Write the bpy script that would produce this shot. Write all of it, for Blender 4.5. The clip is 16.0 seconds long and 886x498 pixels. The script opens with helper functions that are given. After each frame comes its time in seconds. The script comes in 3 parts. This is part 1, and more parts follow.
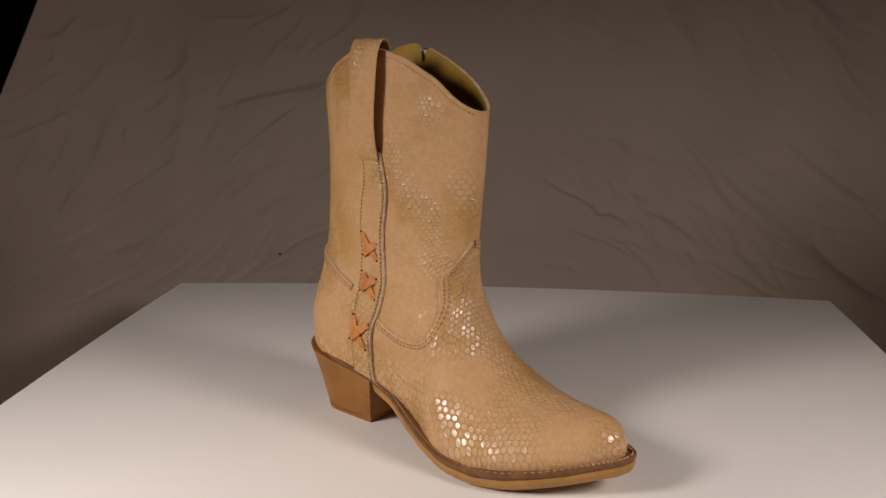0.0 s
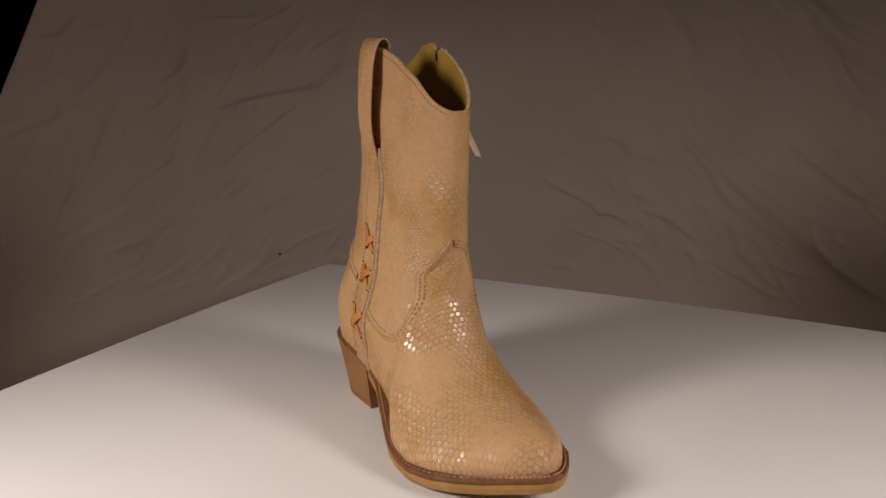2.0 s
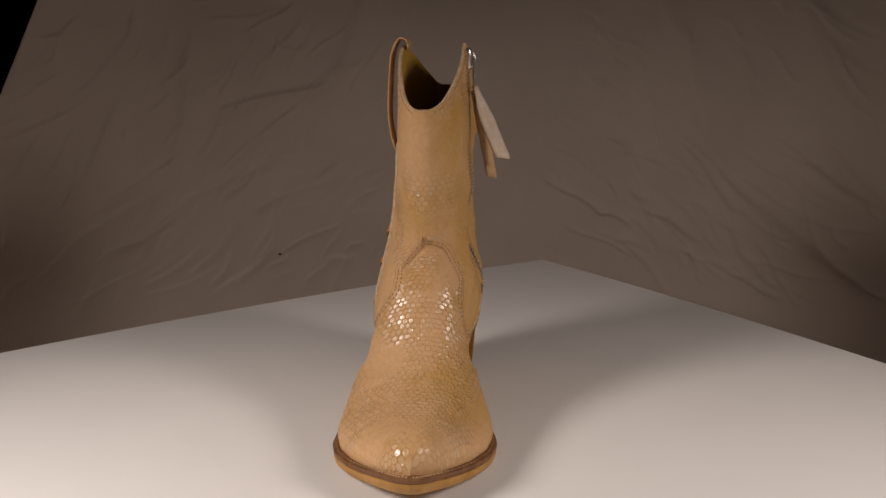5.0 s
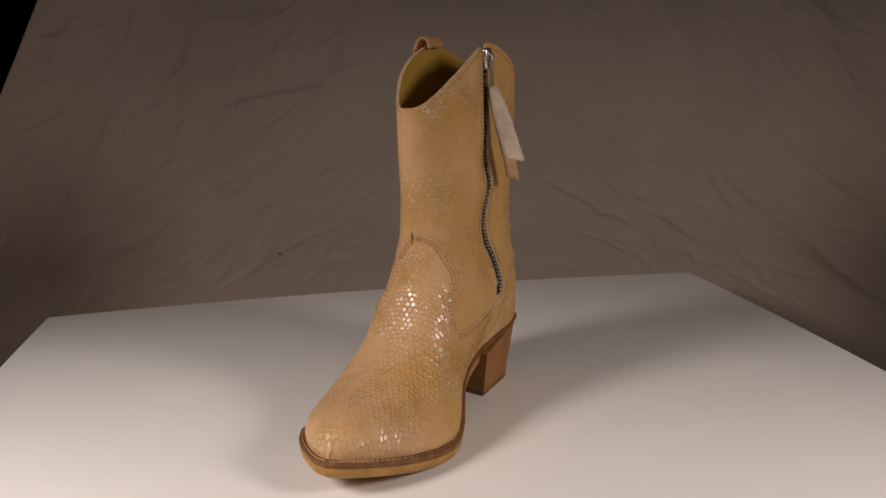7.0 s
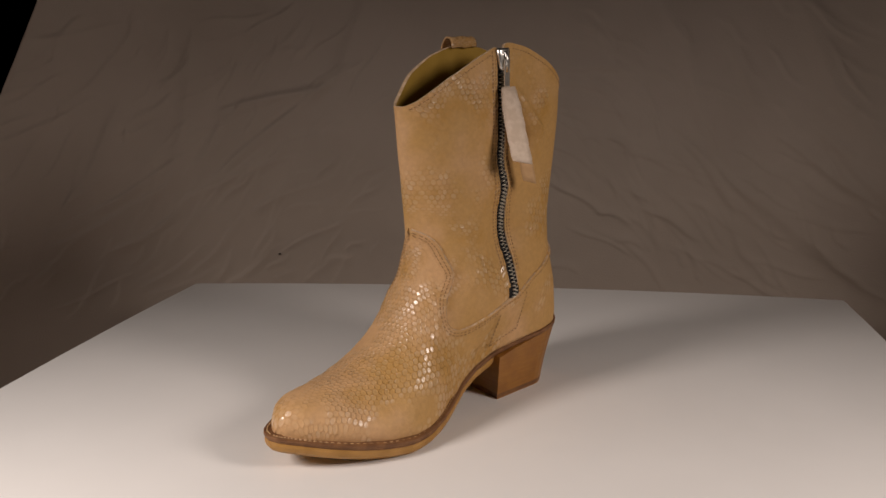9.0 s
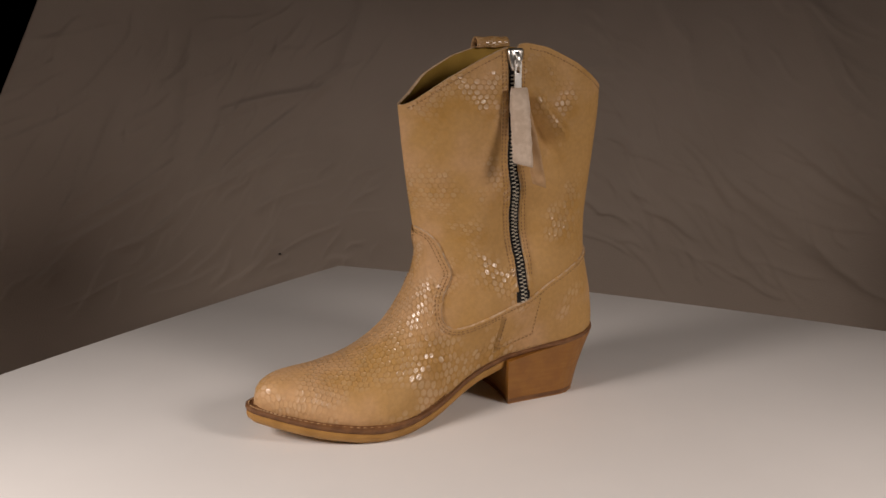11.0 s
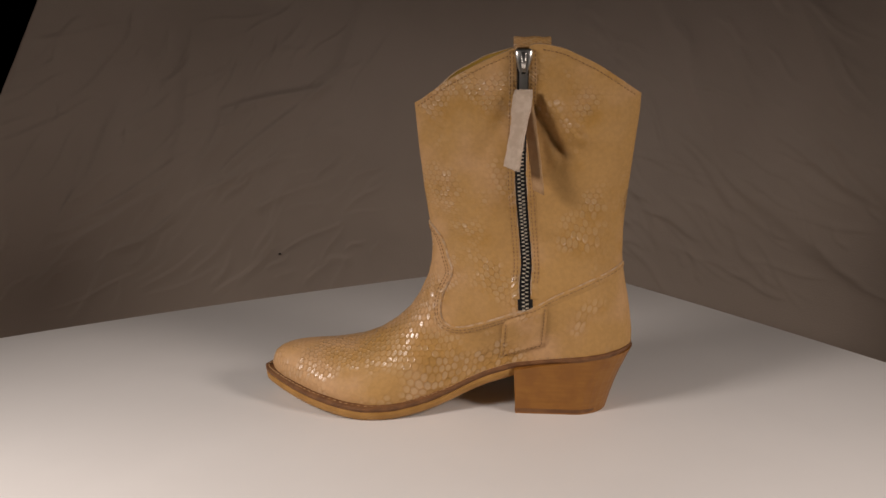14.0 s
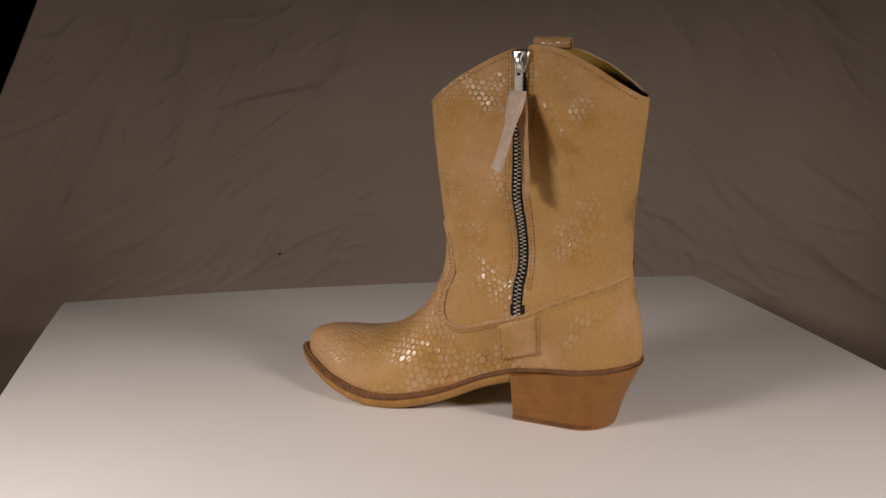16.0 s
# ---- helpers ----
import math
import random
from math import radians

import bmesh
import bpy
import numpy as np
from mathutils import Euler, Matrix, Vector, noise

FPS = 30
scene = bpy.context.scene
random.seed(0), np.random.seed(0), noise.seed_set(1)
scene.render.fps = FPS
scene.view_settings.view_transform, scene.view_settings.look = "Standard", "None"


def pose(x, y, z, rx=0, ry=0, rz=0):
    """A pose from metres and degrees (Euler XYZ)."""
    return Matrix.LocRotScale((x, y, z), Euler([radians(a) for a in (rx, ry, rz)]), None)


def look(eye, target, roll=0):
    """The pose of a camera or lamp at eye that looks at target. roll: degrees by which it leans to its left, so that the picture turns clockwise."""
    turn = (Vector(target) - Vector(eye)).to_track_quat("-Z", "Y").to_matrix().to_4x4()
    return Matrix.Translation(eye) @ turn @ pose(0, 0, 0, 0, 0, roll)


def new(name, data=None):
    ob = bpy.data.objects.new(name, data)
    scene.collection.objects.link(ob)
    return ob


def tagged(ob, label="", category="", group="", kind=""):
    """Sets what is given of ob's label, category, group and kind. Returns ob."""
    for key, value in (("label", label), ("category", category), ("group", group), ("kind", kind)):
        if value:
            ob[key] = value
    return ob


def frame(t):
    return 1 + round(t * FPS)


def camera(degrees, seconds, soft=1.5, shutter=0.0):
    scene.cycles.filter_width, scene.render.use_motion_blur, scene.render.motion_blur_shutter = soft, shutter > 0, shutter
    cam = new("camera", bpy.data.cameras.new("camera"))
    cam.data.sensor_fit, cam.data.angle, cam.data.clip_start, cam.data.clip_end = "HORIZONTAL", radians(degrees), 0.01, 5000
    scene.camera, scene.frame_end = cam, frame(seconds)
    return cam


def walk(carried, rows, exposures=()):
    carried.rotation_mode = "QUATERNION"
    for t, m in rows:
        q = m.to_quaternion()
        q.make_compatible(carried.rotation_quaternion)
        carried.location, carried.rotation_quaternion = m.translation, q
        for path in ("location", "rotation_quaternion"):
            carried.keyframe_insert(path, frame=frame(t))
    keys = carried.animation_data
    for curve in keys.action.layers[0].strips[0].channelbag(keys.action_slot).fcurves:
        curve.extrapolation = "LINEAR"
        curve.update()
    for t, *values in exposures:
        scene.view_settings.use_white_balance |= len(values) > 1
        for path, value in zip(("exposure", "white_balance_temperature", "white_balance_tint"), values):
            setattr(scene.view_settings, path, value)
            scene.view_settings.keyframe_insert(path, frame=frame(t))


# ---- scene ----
cam = camera(49.67, 16.0)
EYE = Vector((0.0, -.6975, .2954))
AIM = Vector((math.sin(radians(-1.563)) * math.cos(radians(13.234)), math.cos(radians(-1.563)) * math.cos(radians(13.234)), -math.sin(radians(13.234))))
walk(cam, [(0.0, look(EYE, EYE + AIM, -.39)), (16.0, look(EYE, EYE + AIM, -.39))], exposures=[(0.0, 0.0), (9.0, 0.0), (11.5, -.10), (16.0, -.10)])

# ---- light ----
world = bpy.data.worlds.new("room_air")
world.use_nodes = True
scene.world = world
world.node_tree.nodes["Background"].inputs[0].default_value = (.30, .27, .26, 1)
world.node_tree.nodes["Background"].inputs[1].default_value = .03


def softbox(name, eye, target, size, watts, colour, spread):
    data = bpy.data.lights.new(name, "AREA")
    data.shape, data.size, data.energy, data.color, data.spread = "DISK", size, watts, colour, radians(spread)
    new(name, data).matrix_world = look(eye, target)


softbox("lamp_left", (-.70, -.47, .52), (-.24, -.25, -.02), .28, 2.26, (1.0, .872, .795), 99)
softbox("lamp_right", (.72, -.47, .52), (.17, -.23, -.02), .28, 1.68, (1.0, .862, .780), 103)

# ---- materials ----


def material(name):
    m = bpy.data.materials.new(name)
    m.use_nodes = True
    return m, m.node_tree.nodes, m.node_tree.links, m.node_tree.nodes["Principled BSDF"]


def mix_colour(nodes, links, factor, a, b):
    n = nodes.new("ShaderNodeMix")
    n.data_type = "RGBA"
    for slot, v in ((0, factor), (6, a), (7, b)):
        if isinstance(v, (tuple, float, int)):
            n.inputs[slot].default_value = (*v, 1) if isinstance(v, tuple) else v
        else:
            links.new(v, n.inputs[slot])
    return n.outputs[2]


def ramp(nodes, links, value, a, b, lo=0.0, hi=1.0):
    n = nodes.new("ShaderNodeMapRange")
    n.interpolation_type = "SMOOTHSTEP"
    links.new(value, n.inputs[0])
    for i, v in ((1, a), (2, b), (3, lo), (4, hi)):
        n.inputs[i].default_value = v
    return n.outputs[0]


def noise_tex(nodes, links, where, scale, detail=3.0, rough=.55):
    n = nodes.new("ShaderNodeTexNoise")
    n.inputs["Scale"].default_value, n.inputs["Detail"].default_value, n.inputs["Roughness"].default_value = scale, detail, rough
    links.new(where, n.inputs["Vector"])
    return n.outputs["Fac"]


def bump(nodes, links, shader, height, distance, strength=1.0):
    n = nodes.new("ShaderNodeBump")
    n.inputs["Strength"].default_value, n.inputs["Distance"].default_value = strength, distance
    links.new(height, n.inputs["Height"])
    old = shader.inputs["Normal"].links
    if old:
        links.new(old[0].from_socket, n.inputs["Normal"])
    links.new(n.outputs[0], shader.inputs["Normal"])


def plain(name, a, b, scale, rough, grain=0.0, metal=0.0, grain_scale=900.0):
    """A two-tone material with stains at scale and fine relief."""
    m, nodes, links, s = material(name)
    where = nodes.new("ShaderNodeTexCoord").outputs["Object"]
    f = ramp(nodes, links, noise_tex(nodes, links, where, scale, 4), .35, .65)
    links.new(mix_colour(nodes, links, f, a, b), s.inputs["Base Color"])
    s.inputs["Roughness"].default_value, s.inputs["Metallic"].default_value = rough, metal
    if grain:
        bump(nodes, links, s, noise_tex(nodes, links, where, grain_scale, 3), grain)
    return m


def wood(name):
    """Brown stacked leather and wood with fine layers along the heel."""
    m, nodes, links, s = material(name)
    where = nodes.new("ShaderNodeTexCoord").outputs["Object"]
    stretch = nodes.new("ShaderNodeMapping")
    stretch.inputs["Scale"].default_value = (30, 30, 420)
    links.new(where, stretch.inputs["Vector"])
    f = ramp(nodes, links, noise_tex(nodes, links, stretch.outputs[0], 1.0, 4), .3, .7)
    g = ramp(nodes, links, noise_tex(nodes, links, where, 70, 3), .4, .7)
    tone = mix_colour(nodes, links, f, (.275, .112, .016), (.320, .138, .022))
    links.new(mix_colour(nodes, links, g, tone, (.245, .098, .015)), s.inputs["Base Color"])
    s.inputs["Roughness"].default_value = .42
    bump(nodes, links, s, f, .0002, .6)
    return m


CLOTH = plain("grey_cloth", (.405, .337, .283), (.450, .377, .320), 3.0, .85, .0004, 0, 500)
WALL = plain("dark_wall", (.010, .008, .016), (.016, .012, .022), 2.0, .9)
BOARD = plain("white_card", (.80, .785, .77), (.83, .815, .80), 5.0, .55, .00008, 0, 700)
LINING = plain("ochre_lining", (.36, .215, .026), (.43, .265, .040), 30, .75, .0003)
WELT_MAT = plain("dark_welt_leather", (.135, .055, .018), (.20, .088, .030), 120, .55, .0003)
SOLE = plain("tan_sole", (.34, .170, .036), (.42, .22, .055), 60, .5, .0003)
HEEL = wood("stacked_heel_wood")
SUEDE = plain("pale_suede", (.60, .47, .36), (.70, .57, .46), 160, .9, .0006, 0, 1200)
ORANGE = plain("orange_leather", (.50, .17, .035), (.60, .24, .06), 120, .6, .0004)
ORANGE_TAN = plain("tan_split_leather", (.44, .265, .125), (.50, .315, .165), 120, .8, .0004)
EDGE = plain("raw_leather_edge", (.46, .31, .18), (.58, .42, .28), 250, .85, .0005)
THREAD = plain("tan_thread", (.25, .135, .055), (.36, .21, .095), 300, .8)
THREAD_PALE = plain("pale_thread", (.42, .26, .13), (.52, .34, .18), 300, .8)
TAPE = plain("black_zip_tape", (.006, .006, .007), (.012, .011, .011), 400, 1.0, .0003)
STEEL = plain("bright_steel", (.78, .76, .72), (.88, .86, .82), 150, .33, .0001, 1.0)
BRASS = plain("dull_zip_metal", (.78, .70, .57), (.88, .80, .68), 300, .45, 0, .85)


def math_node(nodes, links, kind, a, b):
    n = nodes.new("ShaderNodeMath")
    n.operation = kind
    for slot, v in ((0, a), (1, b)):
        if isinstance(v, (int, float)):
            n.inputs[slot].default_value = v
        else:
            links.new(v, n.inputs[slot])
    return n.outputs[0]


def scaled_leather():
    m, nodes, links, s = material("snake_embossed_leather")
    coord = nodes.new("ShaderNodeTexCoord")
    uv, where = coord.outputs["UV"], coord.outputs["Object"]
    # large tones: rosy beige, sandy, ochre
    axes = nodes.new("ShaderNodeSeparateXYZ")
    links.new(where, axes.inputs[0])
    panel = ramp(nodes, links, axes.outputs[1], -.03, .03, -.10, .10)
    hide = ramp(nodes, links, axes.outputs[0], .05, .22, .06, -.12)
    f = ramp(nodes, links, math_node(nodes, links, "ADD", noise_tex(nodes, links, where, 17, 2), math_node(nodes, links, "ADD", panel, hide)), .40, .62)
    tone = mix_colour(nodes, links, f, (.560, .337, .166), (.480, .280, .098))
    f2 = ramp(nodes, links, noise_tex(nodes, links, where, 22, 5, .62), .46, .68, 0, .75)
    tone = mix_colour(nodes, links, f2, tone, (.420, .222, .046))
    fine = ramp(nodes, links, noise_tex(nodes, links, where, 300, 3), .3, .7, .94, 1.05)
    n = nodes.new("ShaderNodeVectorMath")
    n.operation = "SCALE"
    links.new(tone, n.inputs[0]), links.new(fine, n.inputs["Scale"])
    tone = n.outputs[0]
    # the embossed scales, slightly warped
    warp = nodes.new("ShaderNodeTexNoise")
    warp.inputs["Scale"].default_value = 30
    links.new(where, warp.inputs["Vector"])
    bend = nodes.new("ShaderNodeVectorMath")
    bend.operation = "MULTIPLY_ADD"
    bend.inputs[1].default_value = (.009, .009, 0)
    links.new(warp.outputs["Color"], bend.inputs[0]), links.new(uv, bend.inputs[2])
    size = nodes.new("ShaderNodeMapping")
    size.inputs["Scale"].default_value = (215, 232, 0)
    links.new(bend.outputs[0], size.inputs["Vector"])
    place = size.outputs[0]

    def vector(kind, *values):
        v = nodes.new("ShaderNodeVectorMath")
        v.operation = kind
        for slot, value in enumerate(values):
            if isinstance(value, tuple):
                v.inputs[slot].default_value = value
            else:
                links.new(value, v.inputs[slot])
        return v.outputs["Value" if kind == "LENGTH" else 0]

    # two nested rectangular grids make rows of staggered rounded scales
    top, low = (.5, .866, 0.0), (-.5, -.866, 0.0)
    near_a = vector("WRAP", place, top, low)
    near_b = vector("WRAP", vector("ADD", place, top), top, low)
    far_a, far_b = vector("LENGTH", near_a), vector("LENGTH", near_b)
    second = math_node(nodes, links, "LESS_THAN", far_b, far_a)
    pick = nodes.new("ShaderNodeMix")
    pick.data_type = "VECTOR"
    links.new(second, pick.inputs[0]), links.new(near_a, pick.inputs[4]), links.new(near_b, pick.inputs[5])
    cell_id = nodes.new("ShaderNodeTexWhiteNoise")
    cell_id.noise_dimensions = "3D"
    links.new(vector("SNAP", vector("ADD", vector("SUBTRACT", place, pick.outputs[1]), (.1, .1, .1)), (.25, .433, 1.0)), cell_id.inputs["Vector"])
    dome = ramp(nodes, links, math_node(nodes, links, "MINIMUM", far_a, far_b), .30, .56, 1.0, 0.0)
    # the foot keeps a clearer print than the shaft
    vamp = ramp(nodes, links, axes.outputs[2], .08, .13, .025, -.02)
    toe = ramp(nodes, links, axes.outputs[0], .12, .19, -.035, .05)
    outer = ramp(nodes, links, axes.outputs[1], -.02, .02, .06, .02)
    # where the print is crisp and where it is worn flat
    crisp = ramp(nodes, links, math_node(nodes, links, "ADD", noise_tex(nodes, links, where, 21, 2), math_node(nodes, links, "ADD", math_node(nodes, links, "ADD", vamp, outer), toe)), .44, .60, .05, 1.0)
    h = math_node(nodes, links, "MULTIPLY", dome, crisp)
    groove = math_node(nodes, links, "MULTIPLY", math_node(nodes, links, "SUBTRACT", crisp, h), .22)
    tone = mix_colour(nodes, links, groove, tone, (.330, .172, .055))
    luck = nodes.new("ShaderNodeSeparateColor")
    links.new(cell_id.outputs["Color"], luck.inputs[0])
    pearl = math_node(nodes, links, "MULTIPLY", h, ramp(nodes, links, luck.outputs[0], .15, .75, .25, 1.0))
    tone = mix_colour(nodes, links, math_node(nodes, links, "MULTIPLY", pearl, .22), tone, (.62, .43, .25))
    links.new(tone, s.inputs["Base Color"])
    # pearly scales catch the lamps, the grooves stay dull
    links.new(ramp(nodes, links, pearl, 0, 1, .60, .34), s.inputs["Roughness"])
    links.new(ramp(nodes, links, pearl, .1, 1, .30, .85), s.inputs["Specular IOR Level"])
    links.new(ramp(nodes, links, pearl, .15, .9, 0, .55), s.inputs["Coat Weight"])
    s.inputs["Coat Roughness"].default_value, s.inputs["Coat IOR"].default_value = .30, 1.75
    bump(nodes, links, s, h, .00036, .7)
    bump(nodes, links, s, noise_tex(nodes, links, where, 500, 3), .00018, .6)
    bump(nodes, links, s, noise_tex(nodes, links, where, 48, 3), .0042, .5)
    # each scale leans its own way
    tilt = math_node(nodes, links, "MULTIPLY", luck.outputs[1], h)
    bump(nodes, links, s, tilt, .00028, .5)
    links.new(s.inputs["Normal"].links[0].from_socket, s.inputs["Coat Normal"])
    return m


LEATHER = scaled_leather()


def smooth(a, b, v):
    t = min(1.0, max(0.0, (v - a) / (b - a)))
    return t * t * (3 - 2 * t)


def curve(rows, soften=.004, start=-.03, end=.32, steps=1400):
    """A rounded line through rows of (position, value), as a function."""
    at = np.linspace(start, end, steps + 1)
    ys = np.interp(at, [r[0] for r in rows], [r[1] for r in rows])
    w = max(1, int(soften / (end - start) * steps))
    for _ in range(2):
        ys = np.convolve(np.pad(ys, w, mode="edge"), np.ones(2 * w + 1) / (2 * w + 1), mode="valid")
    ys = ys.tolist()

    def f(v):
        t = (v - start) / (end - start) * steps
        i = min(steps - 1, max(0, int(t)))
        return ys[i] + (ys[i + 1] - ys[i]) * min(1.0, max(0.0, t - i))
    return f


# boot space: x from the heel to the toe, y to the zip side, z up
front = curve([(.0, .2885), (.024, .2880), (.0273, .2874), (.0334, .2862), (.0390, .2836), (.0428, .2785), (.0455, .2690), (.0472, .2500), (.0490, .2300), (.0518, .2130),
               (.0575, .1990), (.0670, .1848), (.0769, .1742), (.0889, .1662), (.1054, .1587), (.1169, .1563), (.1284, .1558), (.1464, .1574),
               (.1731, .1616), (.208, .1657), (.2381, .1684), (.29, .172)], .0007)
back = curve([(.02, .0015), (.051, .0002), (.061, -.0003), (.0838, .0027), (.1062, .007), (.1195, .0091), (.1458, .0093), (.1804, .0064), (.21, .0034),
              (.2308, .001), (.244, .0003), (.29, -.003)])
welt_z = curve([(-.01, .0532), (.0, .0525), (.0192, .0505), (.0441, .0467), (.0693, .0435), (.0928, .0393), (.1165, .0310), (.1384, .0212), (.1562, .0150),
                (.1832, .0103), (.2104, .0104), (.2377, .0138), (.2651, .0192), (.28, .0232), (.295, .0262)])
OUT_ROWS = [(-.001, 0), (.0, .005), (.002, .0125), (.006, .0205), (.012, .0275), (.022, .0345), (.04, .0400), (.06, .0415), (.09, .0410), (.112, .0420), (.15, .0525), (.175, .0595), (.19, .0615), (.21, .0620),
            (.23, .0570), (.25, .0463), (.265, .0350), (.278, .0232), (.2868, .0142), (.2912, .0080), (.2932, 0)]
IN_ROWS = [(-.001, 0), (.0, .005), (.002, .0120), (.006, .0195), (.012, .0260), (.022, .0325), (.04, .0345), (.06, .0315), (.09, .0275), (.112, .0265), (.13, .0292), (.15, .0370), (.168, .0445), (.19, .0510), (.205, .0530),
           (.225, .0495), (.25, .0393), (.265, .0298), (.278, .0208), (.2868, .0128), (.2912, .0074), (.2932, 0)]
edge_out, edge_in = curve(OUT_ROWS, .0006), curve(IN_ROWS, .0006)
# the leather's toe is rounder than the sole's
toe_out = curve([r for r in OUT_ROWS if r[0] <= .24] + [(.25, .0470), (.265, .0366), (.278, .0250), (.2865, .0152), (.290, .0085), (.292, 0)], .0010)
toe_in = curve([r for r in IN_ROWS if r[0] <= .24] + [(.25, .0398), (.265, .0306), (.278, .0220), (.2865, .0136), (.290, .0078), (.292, 0)], .0010)
ball_out = curve([r for r in OUT_ROWS if .1 < r[0] <= .21] + [(.23, .060), (.29, .054)])
ball_in = curve([r for r in IN_ROWS if .1 < r[0] <= .205] + [(.225, .0515), (.29, .047)])
shaft_out = curve([(.02, .0385), (.05, .0405), (.077, .0435), (.09, .0415), (.11, .0365), (.137, .0300), (.184, .0252), (.2285, .0240), (.285, .0210)])
shaft_in = curve([(.02, .0325), (.045, .0350), (.056, .0370), (.085, .0385), (.107, .0365), (.137, .0325), (.183, .0300), (.2276, .0280), (.285, .0262)])
front_round = curve([(.015, .030), (.03, .05), (.05, .115), (.06, .105), (.07, .075), (.09, .055), (.115, .052), (.14, .064), (.17, .072), (.3, .072)])


ROOF_Z = np.linspace(.026, .126, 500)
ROOF_X = np.array([front(z) for z in ROOF_Z])
ROOF_X = np.minimum.accumulate(ROOF_X)


def roof(x):
    """Height of the foot's top at x."""
    return float(np.interp(-x, -ROOF_X, ROOF_Z))


def fan(x, z):
    """The way from the toe up to the collar, in a fan round the instep, and the distance from the fan's middle."""
    px, pz, r = .205, .165, .105
    if z > pz and x < px:
        return .085 + math.pi / 2 * r + z - pz, px - x
    if x > px:
        return .290 - x, pz - z
    return .085 + math.atan2(px - x, pz - z) * r, math.hypot(px - x, pz - z)


RIDGE = sorted(fan(front(z), z) for z in np.linspace(.025, .29, 600))
RIDGE_A, RIDGE_R = [q[0] for q in RIDGE], [q[1] for q in RIDGE]


def unrolled(x, y, z):
    """Texture place on the skin: the way round from the front line, and the way along it."""
    along, far = fan(x, z)
    depth = max(0.0, far - float(np.interp(along, RIDGE_A, RIDGE_R)))
    if x > .205:
        along -= depth * (1 - smooth(.0, .035, abs(y)))
    return y * math.hypot(1, depth / max(abs(y), .022)) * 1.05, along


# creases of the leather: (x0, z0, x1, z1, width, height, side)
CREASES = [(.070, .243, .044, .211, .0045, .0062, 1), (.078, .240, .058, .204, .0042, -.0046, 1), (.062, .222, .046, .200, .004, .0016, 1), (.080, .243, .056, .214, .0040, .0022, 1), (.078, .236, .070, .198, .0035, -.0018, 1), (.056, .214, .030, .216, .0050, .0012, 1), (.072, .150, .030, .128, .006, .0012, 1),
           (.110, .130, .138, .112, .006, -.0010, 1), (.150, .150, .100, .140, .008, .0008, 1), (.108, .118, .140, .108, .004, -.0008, 1), (.150, .118, .108, .150, .007, .0010, -1),
           (.060, .160, .020, .150, .008, .0012, -1), (.150, .190, .110, .176, .007, .0008, -1), (.045, .118, .020, .130, .005, -.0012, -1), (.05, .21, .02, .20, .007, .001, -1)]


zip_wave = curve([(.08, 0), (.095, .001), (.11, -.001), (.125, -.0050), (.14, -.0060), (.155, -.0040), (.175, .0008), (.195, -.0015), (.22, 0)], .003)


def crease(x, z, side):
    d = .0007 * noise.noise((x * 45, z * 45, 7.0 * side)) if z > .05 else 0.0
    if side > 0:
        d += 1.4 * zip_wave(z) * math.exp(-((x - .086) / .020) ** 2)
    for x0, z0, x1, z1, w, h, s in CREASES:
        if s == side:
            ax, az = x1 - x0, z1 - z0
            t = ((x - x0) * ax + (z - z0) * az) / (ax * ax + az * az)
            if -.3 < t < 1.3:
                off = ((x - x0) * -az + (z - z0) * ax) / math.hypot(ax, az)
                d += h * math.exp(-(off / w) ** 2) * smooth(-.3, .2, t) * (1 - smooth(.8, 1.3, t))
    return d


def centre(x, z):
    """How far the middle of the shaft leans to the zip side at the back."""
    return .0075 * smooth(.10, .23, z) * (1 - smooth(.0, .075, x))


def half(x, z, side):
    """Half-width of the boot at (x, z) on its side (1: zip side, -1: outer side)."""
    xf, xb = front(z), back(z)
    foot = smooth(.10, .19, x) * (1 - smooth(.075, .13, z))
    wide = (shaft_in if side > 0 else shaft_out)(z)
    ball = (ball_in if side > 0 else ball_out)(x) - .0045
    wide += (ball - wide) * foot
    rb = .048 + (.004 if side > 0 else .022) * smooth(.07, .16, z)
    eb = max(0.0, 1 - (1 - min(1.0, max(0.0, x - xb) / rb)) ** 2) ** .5
    ef = max(0.0, 1 - (1 - min(1.0, max(0.0, xf - x) / front_round(z))) ** 2) ** .5
    y = (wide + crease(x, z, side)) * eb * ef
    if side > 0 and .0 < x < .18 and z < .12:
        low = max(0.0, edge_in(x) - .0022)
        y += (min(y, low) - y) * (1 - smooth(.0, .050, z - welt_z(x))) * smooth(.0, .05, x)
    dome = smooth(.125, .185, x) * (1 - smooth(.075, .115, z))
    if dome > 0:
        zw = welt_z(x)
        q = min(1.0, max(0.0, (z - zw) / max(roof(x) - zw, .002)))
        edge = max(0.0, (toe_in if side > 0 else toe_out)(min(x + .0042, .292)) - .0042)
        tip = smooth(.235, .275, x)
        y_dome = edge * (1 - q ** (2.1 + 1.3 * tip)) ** ((.55 if side > 0 else .56) - .13 * tip) * (1 + .04 * math.sin(math.pi * min(1.0, 1.7 * q)))
        y += (y_dome - y) * dome
    return y + side * centre(x, z)


